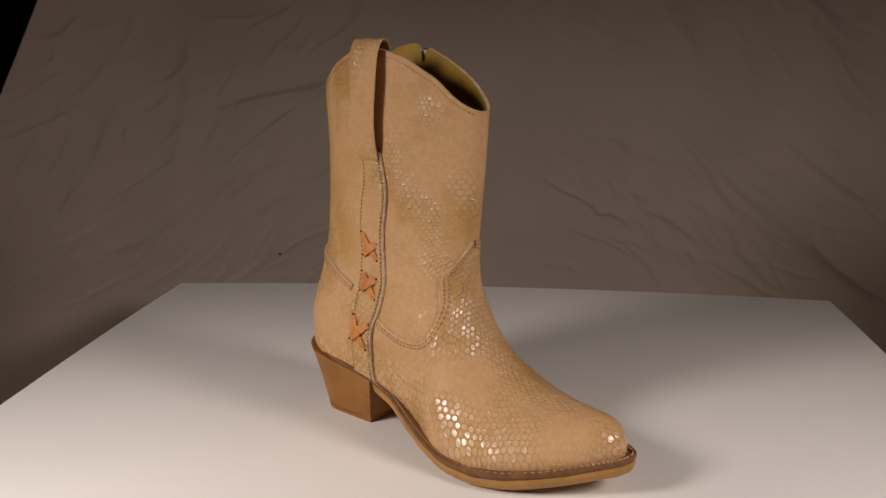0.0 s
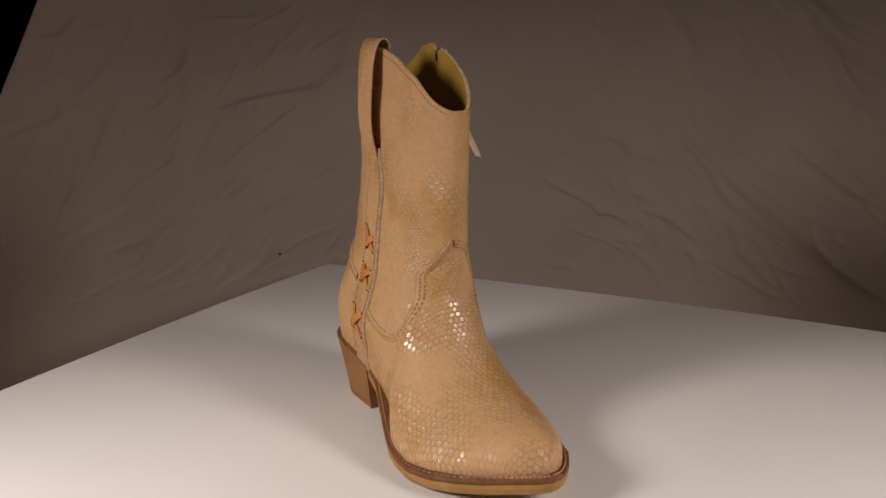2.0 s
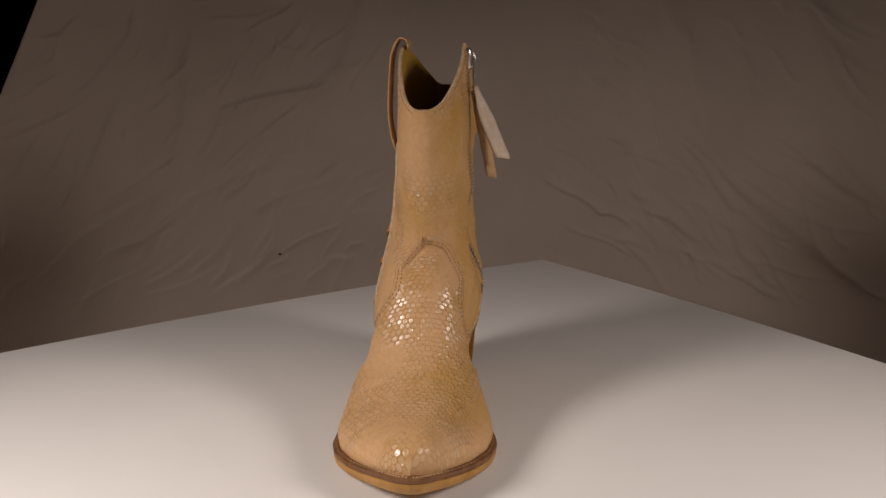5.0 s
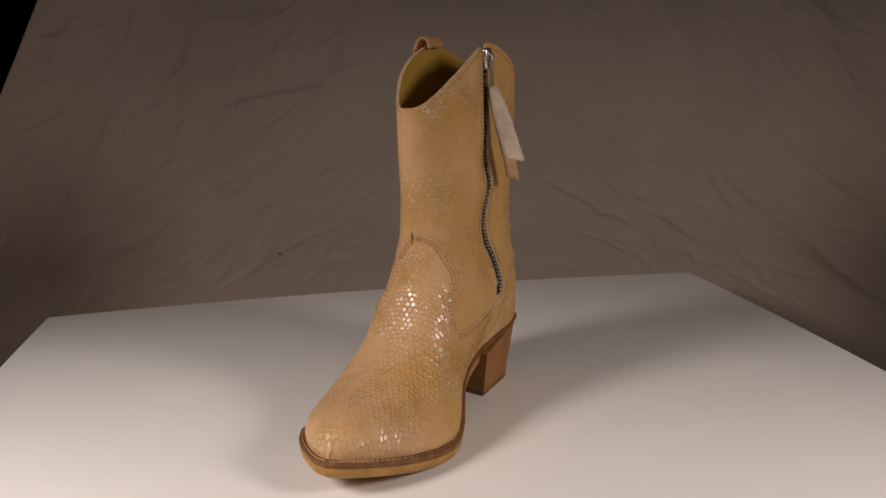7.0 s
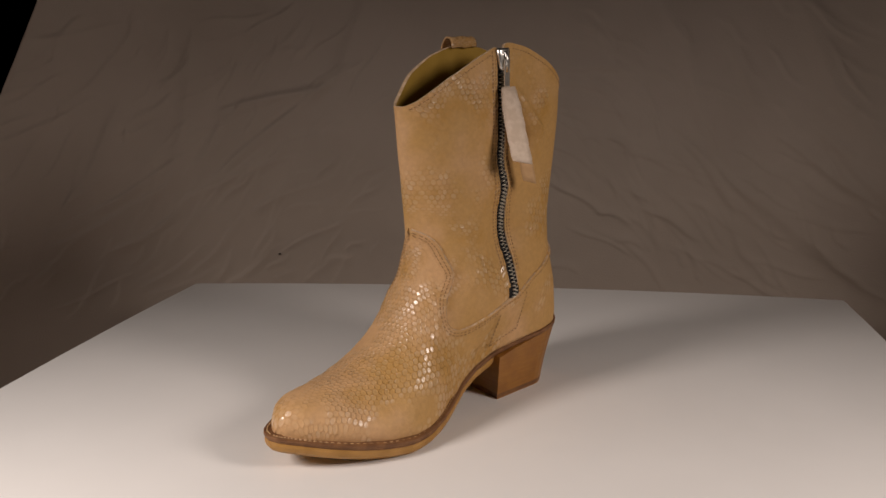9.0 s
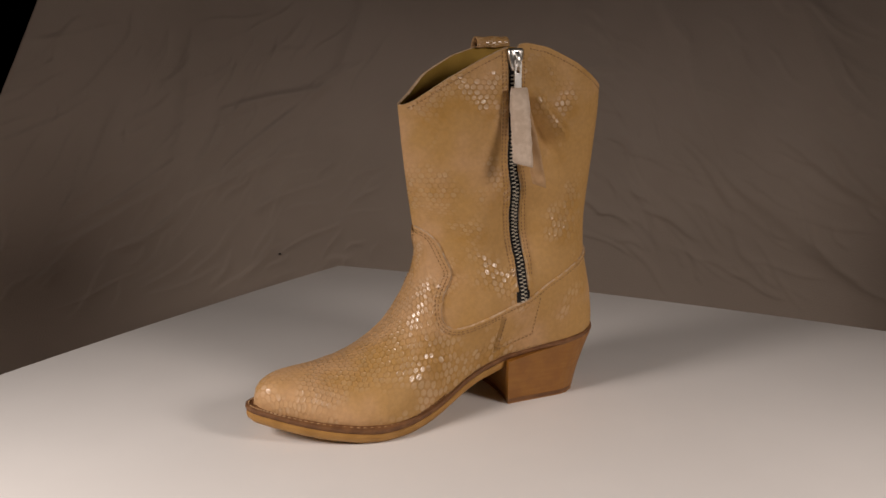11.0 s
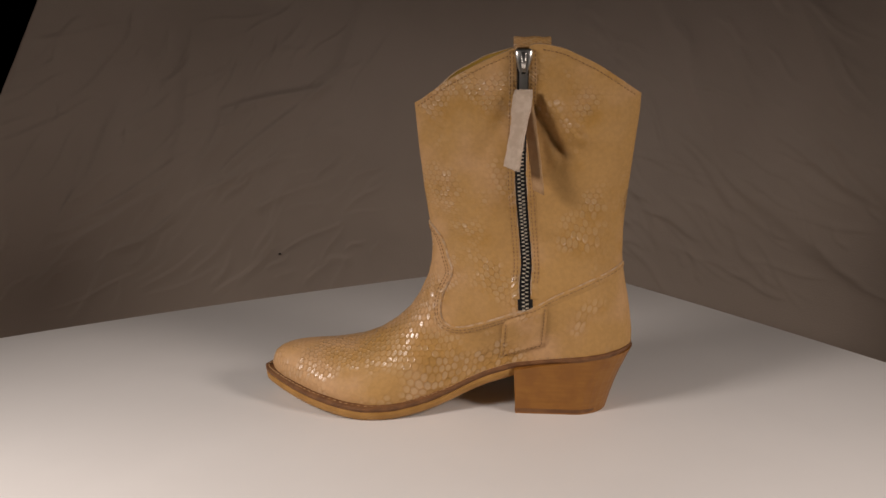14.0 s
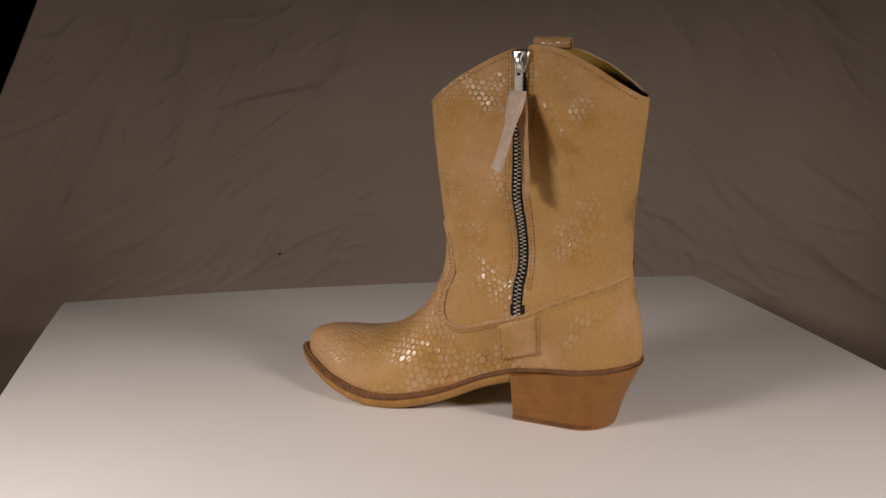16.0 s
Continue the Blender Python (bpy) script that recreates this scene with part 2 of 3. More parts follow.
collar_in = curve([(-.01, .2395), (.0, .2447), (.0137, .2533), (.034, .2663), (.0582, .2778), (.0745, .2812), (.080, .2810), (.0948, .2776), (.1148, .2691),
                   (.1397, .2562), (.156, .2455), (.1646, .2395), (.18, .2330)], .0025)
collar_out = curve([(-.01, .2395), (.0, .2447), (.0137, .2540), (.034, .2665), (.0582, .2765), (.080, .2795), (.0948, .2775), (.1148, .2718),
                    (.1397, .2590), (.156, .2445), (.1646, .2395), (.18, .2330)], .0025)


zip_side_collar = collar_in


def collar_in(x):
    """The zip side's collar, with the notch where the zip opens."""
    return zip_side_collar(x) - .0060 * (1 - smooth(.0022, .0052, abs(x - .0868)))


def skin(x, z, side, off=0.0):
    """A point of the boot's surface, off metres outside it, and the way out."""
    e = .0015
    px = Vector((2 * e, side * (half(x + e, z, side) - half(x - e, z, side)), 0))
    pz = Vector((0, side * (half(x, z + e, side) - half(x, z - e, side)), 2 * e))
    n = px.cross(pz)
    if n.y * side < 0:
        n = -n
    n.normalize()
    return Vector((x, side * half(x, z, side), z)) + n * off, n


# ---- building helpers ----
def part(name, bm, mat, parent=None, label="", smooth_shade=True):
    """Link a bmesh as one mesh object under its thing or part."""
    data = bpy.data.meshes.new(name)
    bm.to_mesh(data)
    bm.free()
    data.materials.append(mat)
    if smooth_shade:
        for f in data.polygons:
            f.use_smooth = True
    ob = new(name, data)
    ob.parent = parent
    return tagged(ob, label)


def grid_bm(points, closed=False, uvs=None):
    """A bmesh from rows of points; closed joins each row's ends."""
    bm = bmesh.new()
    rows = [[bm.verts.new(p) for p in row] for row in points]
    uv = bm.loops.layers.uv.new("UVMap") if uvs else None
    wide = len(rows[0])
    for i in range(len(rows) - 1):
        for j in range(wide if closed else wide - 1):
            k = (j + 1) % wide
            f = bm.faces.new((rows[i][j], rows[i][k], rows[i + 1][k], rows[i + 1][j]))
            if uv:
                for loop, (a, b) in zip(f.loops, ((i, j), (i, j + 1), (i + 1, j + 1), (i + 1, j))):
                    loop[uv].uv = uvs[a][b]
    return bm


# ---- room ----
def box_bm(x0, x1, y0, y1, z0, z1):
    bm = bmesh.new()
    bmesh.ops.create_cube(bm, size=1, matrix=Matrix.LocRotScale(((x0 + x1) / 2, (y0 + y1) / 2, (z0 + z1) / 2), None, (x1 - x0, y1 - y0, z1 - z0)))
    return bm


SHEET_Z, NEAR = -.45, .80
FLOOR_Z = EYE.z + (SHEET_Z - EYE.z) * NEAR
for name, lims in (("floor", (-2.6, 2.6, -2.6, 2.6, FLOOR_Z - .08, FLOOR_Z - .008)), ("ceiling", (-2.6, 2.6, -2.6, 2.6, 2.2, 2.3)),
                   ("wall_north", (-2.6, 2.6, 2.6, 2.7, FLOOR_Z, 2.2)), ("wall_south", (-2.6, 2.6, -2.7, -2.6, FLOOR_Z, 2.2)),
                   ("wall_west", (-2.7, -2.6, -2.6, 2.6, FLOOR_Z, 2.2)), ("wall_east", (2.6, 2.7, -2.6, 2.6, FLOOR_Z, 2.2))):
    tagged(part(name, box_bm(*lims), WALL, None, "", False), "plain dark wall of the room", kind="structure")

# folds of the cloth: (x0, z0, x1, z1, width, height) on its hanging part
FOLDS = [(-.240, .198, -.399, .161, .008, .006), (-.254, .193, -.415, .055, .009, .007), (-.399, .161, -.443, .075, .012, .006), (-.477, .080, -.626, -.008, .007, .006),
         (-.515, .026, -.649, -.043, .010, .006), (-.488, -.014, -.571, -.059, .007, .006), (-.553, .162, -.623, .026, .014, .007), (-.254, .198, -.370, .166, .012, .005),
         (.203, .209, .266, .134, .008, .005), (.324, .313, .389, .129, .018, .010), (.351, .120, .451, .024, .007, .006), (.367, .091, .434, .004, .008, .007),
         (.145, .029, .224, -.020, .006, .006), (.224, -.020, .272, -.035, .006, .005), (.305, -.015, .379, -.054, .008, .006), (.160, .225, .263, .218, .010, .005),
         (.505, .330, .595, .128, .020, .012), (.558, .119, .641, .023, .012, .009), (.502, .110, .622, .023, .010, .008), (-.175, .335, -.217, .188, .020, .005),
         (-.442, .245, -.483, .055, .022, .007), (.451, .024, .634, -.115, .025, .010), (-.30, .10, -.42, .03, .008, .004), (-.36, .08, -.47, .01, .007, .004), (.42, .25, .47, .13, .012, .006)]


for k in range(330):
    side_, a = random.choice((-1, 1)), random.uniform(.15, 1.25)
    x_, z_, l_ = side_ * random.uniform(.12, .75), random.uniform(-.12, .34), random.uniform(.03, .11)
    FOLDS.append((x_, z_, x_ + side_ * l_ * math.cos(a), z_ - l_ * math.sin(a), random.uniform(.004, .008), random.uniform(.0010, .0032)))


def cloth():
    """A sheet that lies on the floor and hangs in a curve round the stand."""
    back, r = .95, .10
    straight, arc = back - r + .75, r * math.pi / 2
    wall = SHEET_Z + r
    ss = np.concatenate([np.linspace(0, straight, 40)[:-1], np.linspace(straight, straight + arc, 12)[:-1], straight + arc + np.concatenate([np.linspace(0, .10, 12)[:-1], np.linspace(.10, .80, 330)[:-1], np.linspace(.80, 1.25, 20)])])
    vs = np.linspace(0, 1, 860)
    a = np.clip((ss - straight) / r, 0, math.pi / 2)
    y0 = np.where(ss < straight, -.75 + ss, back - r + r * np.sin(a))
    z0 = np.where(ss < straight + arc, SHEET_Z + r - r * np.cos(a), wall + ss - straight - arc)
    ny, nz = -np.sin(a), np.cos(a)
    left = -.774 + .393 * np.maximum(z0, -.3)
    x = left[:, None] + (1.05 - left[:, None]) * vs[None, :]
    z = np.repeat(z0[:, None], len(vs), 1)
    d = np.array([[.012 * noise.noise((q * 2.2, s * 1.3, 3)) + .003 * noise.noise((q * 8, s * 5, 9)) + .0008 * abs(noise.noise((q * 22 + s * 9, s * 16 - q * 6, 4))) for q in row] for row, s in zip(x.tolist(), ss.tolist())])
    for x0, h0, x1, h1, w, h in FOLDS:
        w = w * .55
        ax, az = x1 - x0, h1 - h0
        t = ((x - x0) * ax + (z - h0) * az) / (ax * ax + az * az)
        off = ((x - x0) * -az + (z - h0) * ax) / math.hypot(ax, az) + .003 * np.sin(t * 5 + x0 * 9)
        ends = np.clip((t + .3) / .5, 0, 1) * np.clip((1.3 - t) / .5, 0, 1)
        shape = np.where(off < 0, np.exp(-(off / w) ** 2), np.exp(-(off / (w * 2.6)) ** 2))
        d += h * .75 * shape * ends * ends * (3 - 2 * ends)
    d = np.where(z < -.3, np.maximum(d, 0), d)
    wing = .95 * (1 - np.sqrt(1 - np.minimum(.98, (x / 1.08) ** 2)))
    u = np.clip(y0 / .57, 0, 1)[:, None]
    y = y0[:, None] + ny[:, None] * d - wing * u * u * (3 - 2 * u)
    z = z + nz[:, None] * d
    sheet = np.array(EYE) + (np.stack([x, y, z], -1) - np.array(EYE)) * NEAR
    ob = part("backdrop", grid_bm(sheet.tolist()), CLOTH)
    solid = ob.modifiers.new("thickness", "SOLIDIFY")
    solid.thickness = .002
    return tagged(ob, "wrinkled grey cloth hung behind and under the board", kind="structure")


cloth()

# ---- turning board ----
CORNERS = [(.4792, -.215), (.2225, .4933), (-.4767, .2208), (-.2768, -.497)]


def display_board():
    """A thin card whose corners sag a little."""
    a, b, c, d = [Vector(p) for p in CORNERS]
    n = 28
    bm, tops, lows = bmesh.new(), [], []
    for rows, drop in ((tops, 0), (lows, .005)):
        for j in range(n + 1):
            row = []
            for i in range(n + 1):
                q = (a.lerp(b, i / n)).lerp(d.lerp(c, i / n), j / n)
                row.append(bm.verts.new((q.x, q.y, -.008 * max(0, q.length - .20) ** 2 / .33 ** 2 - drop)))
            rows.append(row)
    for j in range(n):
        for i in range(n):
            bm.faces.new((tops[j][i], tops[j][i + 1], tops[j + 1][i + 1], tops[j + 1][i]))
            bm.faces.new((lows[j][i], lows[j + 1][i], lows[j + 1][i + 1], lows[j][i + 1]))
    for k in range(n):
        for p, q in (((0, k), (0, k + 1)), ((n, k + 1), (n, k)), ((k + 1, 0), (k, 0)), ((k, n), (k + 1, n))):
            bm.faces.new((tops[p[0]][p[1]], lows[p[0]][p[1]], lows[q[0]][q[1]], tops[q[0]][q[1]]))
    bmesh.ops.recalc_face_normals(bm, faces=bm.faces)
    ob = part("display_board", bm, BOARD, None, "large square white card board under the boot", False)
    return tagged(ob, category="board")


def turntable():
    """A dark stand that carries the board."""
    stand = tagged(new("turntable"), "plain dark turntable stand under the white board", "turntable")
    for name, r0, r1, z0, z1 in (("plate", .150, .150, -.0175, -.0055), ("column", .045, .040, FLOOR_Z + .03, -.0175), ("foot", .170, .150, FLOOR_Z + .003, FLOOR_Z + .03)):
        bm = bmesh.new()
        bmesh.ops.create_cone(bm, cap_ends=True, segments=64, radius1=r0, radius2=r1, depth=z1 - z0, matrix=pose(0, 0, (z0 + z1) / 2))
        bmesh.ops.bevel(bm, geom=bm.edges[:], offset=.002, segments=2, affect="EDGES")
        part(name, bm, WALL, stand, "", False)


board = display_board()
turntable()


def lint():
    bm = bmesh.new()
    bmesh.ops.create_icosphere(bm, subdivisions=2, radius=1, matrix=Matrix.LocRotScale(EYE + (Vector((-.326, .9055, -.090)) - EYE) * NEAR, None, (.0019, .0048, .0011)))
    return tagged(part("lint_speck", bm, TAPE), "tiny black lint speck on the grey cloth", "lint")


lint()


# ---- boot ----
boot = tagged(new("cowboy_boot"), "beige snake-embossed leather cowboy boot with stacked heel on the board", "boot")
boot.empty_display_size = .05


def loop_xs(n):
    """Longitudinal shares and sides round the boot, from the back over the zip side to the front and back."""
    out = []
    for k in range(n):
        a = 2 * math.pi * k / n
        out.append(((1 - math.cos(a)) / 2, 1 if a < math.pi else -1))
    return out


def shell(n, levels, inset=0.0, low=None):
    rows = []
    ring = loop_xs(n)
    for g in levels:
        row = []
        for u, side in ring:
            x0 = .0005 + .2875 * u
            z0 = welt_z(x0) if low is None else low
            z = z0 + ((collar_in if side > 0 else collar_out)(.0005 + .168 * u) - z0) * g
            xb, xf = back(z) + inset, front(z) - inset
            x = xb + (xf - xb) * u
            y = side * (half(x, z, side) - inset * min(1.0, half(x, z, side) / .006)) if 0 < u < 1 else centre(x, z)
            row.append(Vector((x, y, z)))
        rows.append(row)
    return rows


def lengths(rows):
    return [[unrolled(*row[j % len(row)]) if j % len(row) else unrolled(row[0].x, 1e-6 if j == 0 else -1e-6, row[0].z) for j in range(len(row) + 1)] for row in rows]


def even_levels(step):
    """Shares of the height that give even steps along the front."""
    z0, z1 = welt_z(.288), collar_in(.1685)
    zs = np.linspace(z0, z1, 3000)
    xs = np.array([front(z) for z in zs])
    run = np.concatenate([[0], np.cumsum(np.hypot(np.diff(xs), np.diff(zs)))])
    at = np.interp(np.linspace(0, run[-1], int(run[-1] / step)), run, zs)
    return ((at - z0) / (z1 - z0)).tolist()


LEVELS = even_levels(.0021)
upper_rows = shell(220, LEVELS)
uv_rows = lengths(upper_rows)
rim = [[p + Vector((0, 0, .0006)) for p in shell(220, [1.0], .0012)[0]], shell(220, [1.0], .0024)[0]]
upper = part("upper", grid_bm(upper_rows, True, uv_rows), LEATHER, boot, "beige leather upper embossed with snake scales")
edge_rows = [upper_rows[-1]] + rim
part("collar_edge", grid_bm(edge_rows, True), EDGE, boot, "raw cut collar edge")
part("lining", grid_bm(shell(160, [1 - .72 * i / 60 for i in range(61)], .0024), True), LINING, boot, "ochre leather lining")


def outline(grow=0.0, x0=-.001, x1=.2932, n=80):
    """The sole's outline as (x, y), grown outwards."""
    pts = []
    for side, rows in ((1, edge_in), (-1, edge_out)):
        for k in range(n):
            t = k / n if side > 0 else 1 - k / n
            x = x0 + (x1 - x0) * (1 - math.cos(math.pi * t)) / 2
            pts.append(Vector((x, side * rows(x) if x0 < x < x1 else 0.0)))
    out = []
    for i, p in enumerate(pts):
        d = pts[(i + 1) % len(pts)] - pts[i - 1]
        out.append(p + Vector((-d.y, d.x)).normalized() * grow)
    return out


def sole_layer(name, rings, mat, label):
    """A layer of the sole through rings of (growth, height over the welt line)."""
    bm, loops = bmesh.new(), []
    for grow, dz in rings:
        ring = []
        for p in outline(grow):
            tuck = (1 - smooth(.086, .095, p.x)) if name == "outsole" else 0
            ring.append(bm.verts.new((max(p.x, .005 * tuck), p.y * (1 - .14 * tuck), max(.0003, welt_z(p.x) + dz))))
        loops.append(ring)
    n = len(loops[0])
    for a, c in zip(loops, loops[1:]):
        for i in range(n):
            k = (i + 1) % n
            bm.faces.new((a[i], a[k], c[k], c[i]))
    bm.faces.new(loops[0]), bm.faces.new(loops[-1][::-1])
    bmesh.ops.recalc_face_normals(bm, faces=bm.faces)
    return part(name, bm, mat, boot, label, False)


sole_layer("welt", [(-.0008, .0012), (0, .0006), (.0001, -.0012), (-.0006, -.0022), (-.0009, -.0030)], WELT_MAT, "dark brown welt")
sole_layer("outsole", [(-.0012, -.0029), (-.0006, -.0034), (-.0004, -.0055), (-.0012, -.0082), (-.0032, -.0102), (-.0050, -.0105)], SOLE, "honey-tan outsole")


def heel():
    """Rounded at the back, straight at the front, tapering to the floor."""
    bm, rings = bmesh.new(), []
    for k in range(15):
        t = k / 14
        bend = t + .10 * math.sin(math.pi * t)
        xb = -.0012 + .0192 * bend
        wi, wo = .0330 - .0040 * t, .0415 - .0065 * t
        r_in, r_out = .0365 - .010 * t, .0385 - .010 * t
        fi, fo = .0915 - .0015 * t, .0900 - .0065 * t
        loop = []
        for i in range(17):
            a = math.pi * i / 16
            y = math.cos(a)
            rr = r_in if y > 0 else r_out
            loop.append((xb + rr * (1 - math.sin(a)), y * (wi if y > 0 else wo)))
        loop += [(fo - (fo - loop[-1][0]) * (1 - j / 6), -wo * (1 - .03 * j / 6)) for j in range(1, 7)]
        loop += [(fo + (fi - fo) * j / 8 - .003 * math.sin(math.pi * j / 8), -wo * .97 + (wo * .97 + wi * .97) * j / 8) for j in range(1, 9)]
        loop += [(fi - (fi - xb - r_in) * j / 6, wi * (.97 + .03 * j / 6)) for j in range(1, 6)]
        rings.append([bm.verts.new((x, y, (welt_z(x) - .0028) * (1 - t))) for x, y in loop])
    n = len(rings[0])
    for a, b in zip(rings, rings[1:]):
        for i in range(n):
            k = (i + 1) % n
            bm.faces.new((a[i], a[k], b[k], b[i]))
    bm.faces.new(rings[0]), bm.faces.new(rings[-1][::-1])
    bmesh.ops.recalc_face_normals(bm, faces=bm.faces)
    block = part("heel", bm, HEEL, boot, "stacked brown heel with a slanted back", False)
    bm = bmesh.new()
    lower = [bm.verts.new((v[0], v[1], .0004)) for v in loop]
    upper_ring = [bm.verts.new((v[0] + (.0006 if v[0] > .05 else -.0006), v[1] * 1.02, .0042)) for v in loop]
    for i in range(n):
        k = (i + 1) % n
        bm.faces.new((lower[i], lower[k], upper_ring[k], upper_ring[i]))
    bm.faces.new(lower), bm.faces.new(upper_ring[::-1])
    bmesh.ops.recalc_face_normals(bm, faces=bm.faces)
    part("heel_tip", bm, WELT_MAT, block, "dark ribbed heel tip", False)


heel()


# ---- boot: seams, straps, zip ----
def even(path, step):
    """Points at even steps along a rounded path of (x, z)."""
    pts = [Vector(p) for p in path]
    fine = []
    for i in range(len(pts) - 1):
        a, b, c, d = pts[max(i - 1, 0)], pts[i], pts[i + 1], pts[min(i + 2, len(pts) - 1)]
        for k in range(12):
            t = k / 12
            fine.append(.5 * (2 * b + (c - a) * t + (2 * a - 5 * b + 4 * c - d) * t * t + (3 * b - a - 3 * c + d) * t ** 3))
    fine.append(pts[-1])
    run = [0.0]
    for a, b in zip(fine, fine[1:]):
        run.append(run[-1] + (b - a).length)
    at = np.linspace(0, run[-1], max(2, int(run[-1] / step)))
    return [Vector((float(np.interp(s, run, [p.x for p in fine])), float(np.interp(s, run, [p.y for p in fine])))) for s in at]


def across(pts, i):
    d = pts[min(i + 1, len(pts) - 1)] - pts[max(i - 1, 0)]
    n = Vector((-d.y, d.x)).normalized()
    near = smooth(-.014, -.003, pts[i].x - front(pts[i].y))
    return (n * (1 - near) + Vector((0, math.copysign(1, n.y))) * near).normalized()


def on_boot(q, side, off):
    z = min(max(q.y, welt_z(q.x) + .0008), .284)
    x = min(max(q.x, back(z) + .0001), front(z) - .00006)
    return skin(x, z, side, off)[0]


def seam_lip(path, side, inward, width=.007, rise=.0013, name="seam_edge"):
    """A cut leather edge that stands proud along a seam and fades inwards."""
    pts = even(path, .0022)
    rows = [[], [], [], [], []]
    for i, p in enumerate(pts):
        n = across(pts, i) * inward
        wob = .0003 * math.sin(i * 1.7) + .0002 * math.sin(i * .6)
        for row, (d, off) in zip(rows, ((wob, -.0004), (wob, rise * .8), (.0008 + wob, rise), (width * .6, rise * .7), (width, -.0002))):
            row.append(on_boot(p + n * d, side, off))
    part(name, grid_bm(rows, False, [[(q.x * 1.1, q.y * .9 + .3 + k * .002) for q in pts] for k in range(5)]), LEATHER, upper, "raised cut leather edge")
    edge = part("cut_edge", grid_bm([[on_boot(p + across(pts, i) * inward * -.0002, side, -.0006) for i, p in enumerate(pts)], [on_boot(p + across(pts, i) * inward * -.0003, side, rise * .55) for i, p in enumerate(pts)],
                                     [on_boot(p + across(pts, i) * inward * .0005, side, rise * 1.05) for i, p in enumerate(pts)]]), EDGE, upper, "raw tan cut edge")
    return edge


def dash(bm, a, b, up, thick):
    """One stitch from a to b."""
    d = (b - a).normalized()
    w = d.cross(up).normalized() * thick * .5
    h = up * thick * .55
    low = [bm.verts.new(p) for p in (a - w - h * .5, a + w - h * .5, b + w - h * .5, b - w - h * .5)]
    m = [a + (b - a) * .25, a + (b - a) * .75]
    top = [bm.verts.new(p) for p in (m[0] - w * .6 + h, m[0] + w * .6 + h, m[1] + w * .6 + h, m[1] - w * .6 + h)]
    for i in range(4):
        k = (i + 1) % 4
        bm.faces.new((low[i], low[k], top[k], top[i]))
    bm.faces.new(top)


def stitches(path, side, shift, off, mat=None, step=.0028, thick=.0007):
    pts = even(path, step)
    bm = bmesh.new()
    for i in range(len(pts) - 1):
        a, b = pts[i] + across(pts, i) * shift, pts[i + 1] + across(pts, i + 1) * shift
        p, q = on_boot(a, side, off), on_boot(a + (b - a) * .66, side, off)
        if (q - p).length > .0004:
            dash(bm, p, q, skin(min(max(a.x, .004), .28), a.y, side)[1], thick)
    return tagged(part("stitching", bm, mat or THREAD, upper, "row of small thread stitches"), kind="stuff")


VAMP_IN = [(.1577, .1476), (.1517, .1430), (.1457, .1354), (.1421, .1253), (.1385, .1132), (.1410, .1044), (.1454, .0954), (.1475, .0846), (.1462, .0761), (.1409, .0715), (.1322, .0708),
           (.1171, .0756), (.1043, .0802), (.0896, .0853)]
COUNTER_IN = [(.0896, .0853), (.0791, .0884), (.0624, .0972), (.0415, .1065), (.0220, .1136), (.0099, .1180)]
VAMP_OUT = [(.1577, .1476), (.1565, .1435), (.1539, .1368), (.1502, .1302), (.1447, .1233), (.1462, .1119), (.1488, .0970), (.1471, .0855), (.1405, .0787), (.1280, .0786), (.1156, .0827), (.1033, .0886)]
COUNTER_OUT = [(.0110, .1260), (.0250, .1225), (.0409, .1183), (.0561, .1139), (.0720, .1075)]
seam_lip(VAMP_IN, 1, 1)
stitches(VAMP_IN, 1, .0026, .0013)
stitches(VAMP_IN, 1, .0048, .0009)
seam_lip(VAMP_OUT, -1, 1)
stitches(VAMP_OUT, -1, .0026, .0013)
stitches(VAMP_OUT, -1, .0048, .0009)
seam_lip(COUNTER_IN, 1, 1)
stitches(COUNTER_IN, 1, .0026, .0013)
seam_lip(COUNTER_OUT, -1, -1)
stitches(COUNTER_OUT, -1, -.0026, .0013)
stitches(COUNTER_OUT, -1, -.0046, .0009)

# collar stitching
for side, top in ((1, collar_in), (-1, collar_out)):
    for x0, x1 in (((.006, .074), (.098, .166)) if side > 0 else ((.006, .166),)):
        stitches([(x0 + (x1 - x0) * k / 12, top(x0 + (x1 - x0) * k / 12) - .0036) for k in range(13)], side, 0, .0002)


def patch(corners, side):
    """A sewn-on leather patch given by its four corners (x, z)."""
    a, b, c, d = [Vector(p) for p in corners]
    rows = []
    for j in range(15):
        v = j / 14
        row = []
        for i in range(13):
            u = i / 12
            q = (a + (b - a) * u) * (1 - v) + (d + (c - d) * u) * v
            rim_ = min(u, 1 - u, v, 1 - v)
            row.append(on_boot(q, side, .0021 if rim_ > 0 else .0001))
        rows.append(row)
    part("zip_patch", grid_bm(rows, False, [[(i * .0026 + .4, j * .0024) for i in range(13)] for j in range(15)]), LEATHER, upper, "square sewn leather patch below the zip")
    inner = [(a + b + c + d) / 4 + (p - (a + b + c + d) / 4) * .86 for p in (a, b, c, d)]
    for p, q in ((inner[1], inner[2]), (inner[2], inner[3]), (inner[3], inner[0])):
        stitches([tuple(p), tuple((p + q) / 2), tuple(q)], side, 0, .0022)


patch([(.1001, .0783), (.0665, .0920), (.0685, .0557), (.1024, .0446)], 1)

ZIP = [(.0878, .2762), (.0876, .2740), (.0873, .2485), (.0883, .1998), (.0877, .1792), (.0857, .1541), (.0838, .1330), (.0828, .1204), (.0839, .1076), (.0833, .0870)]


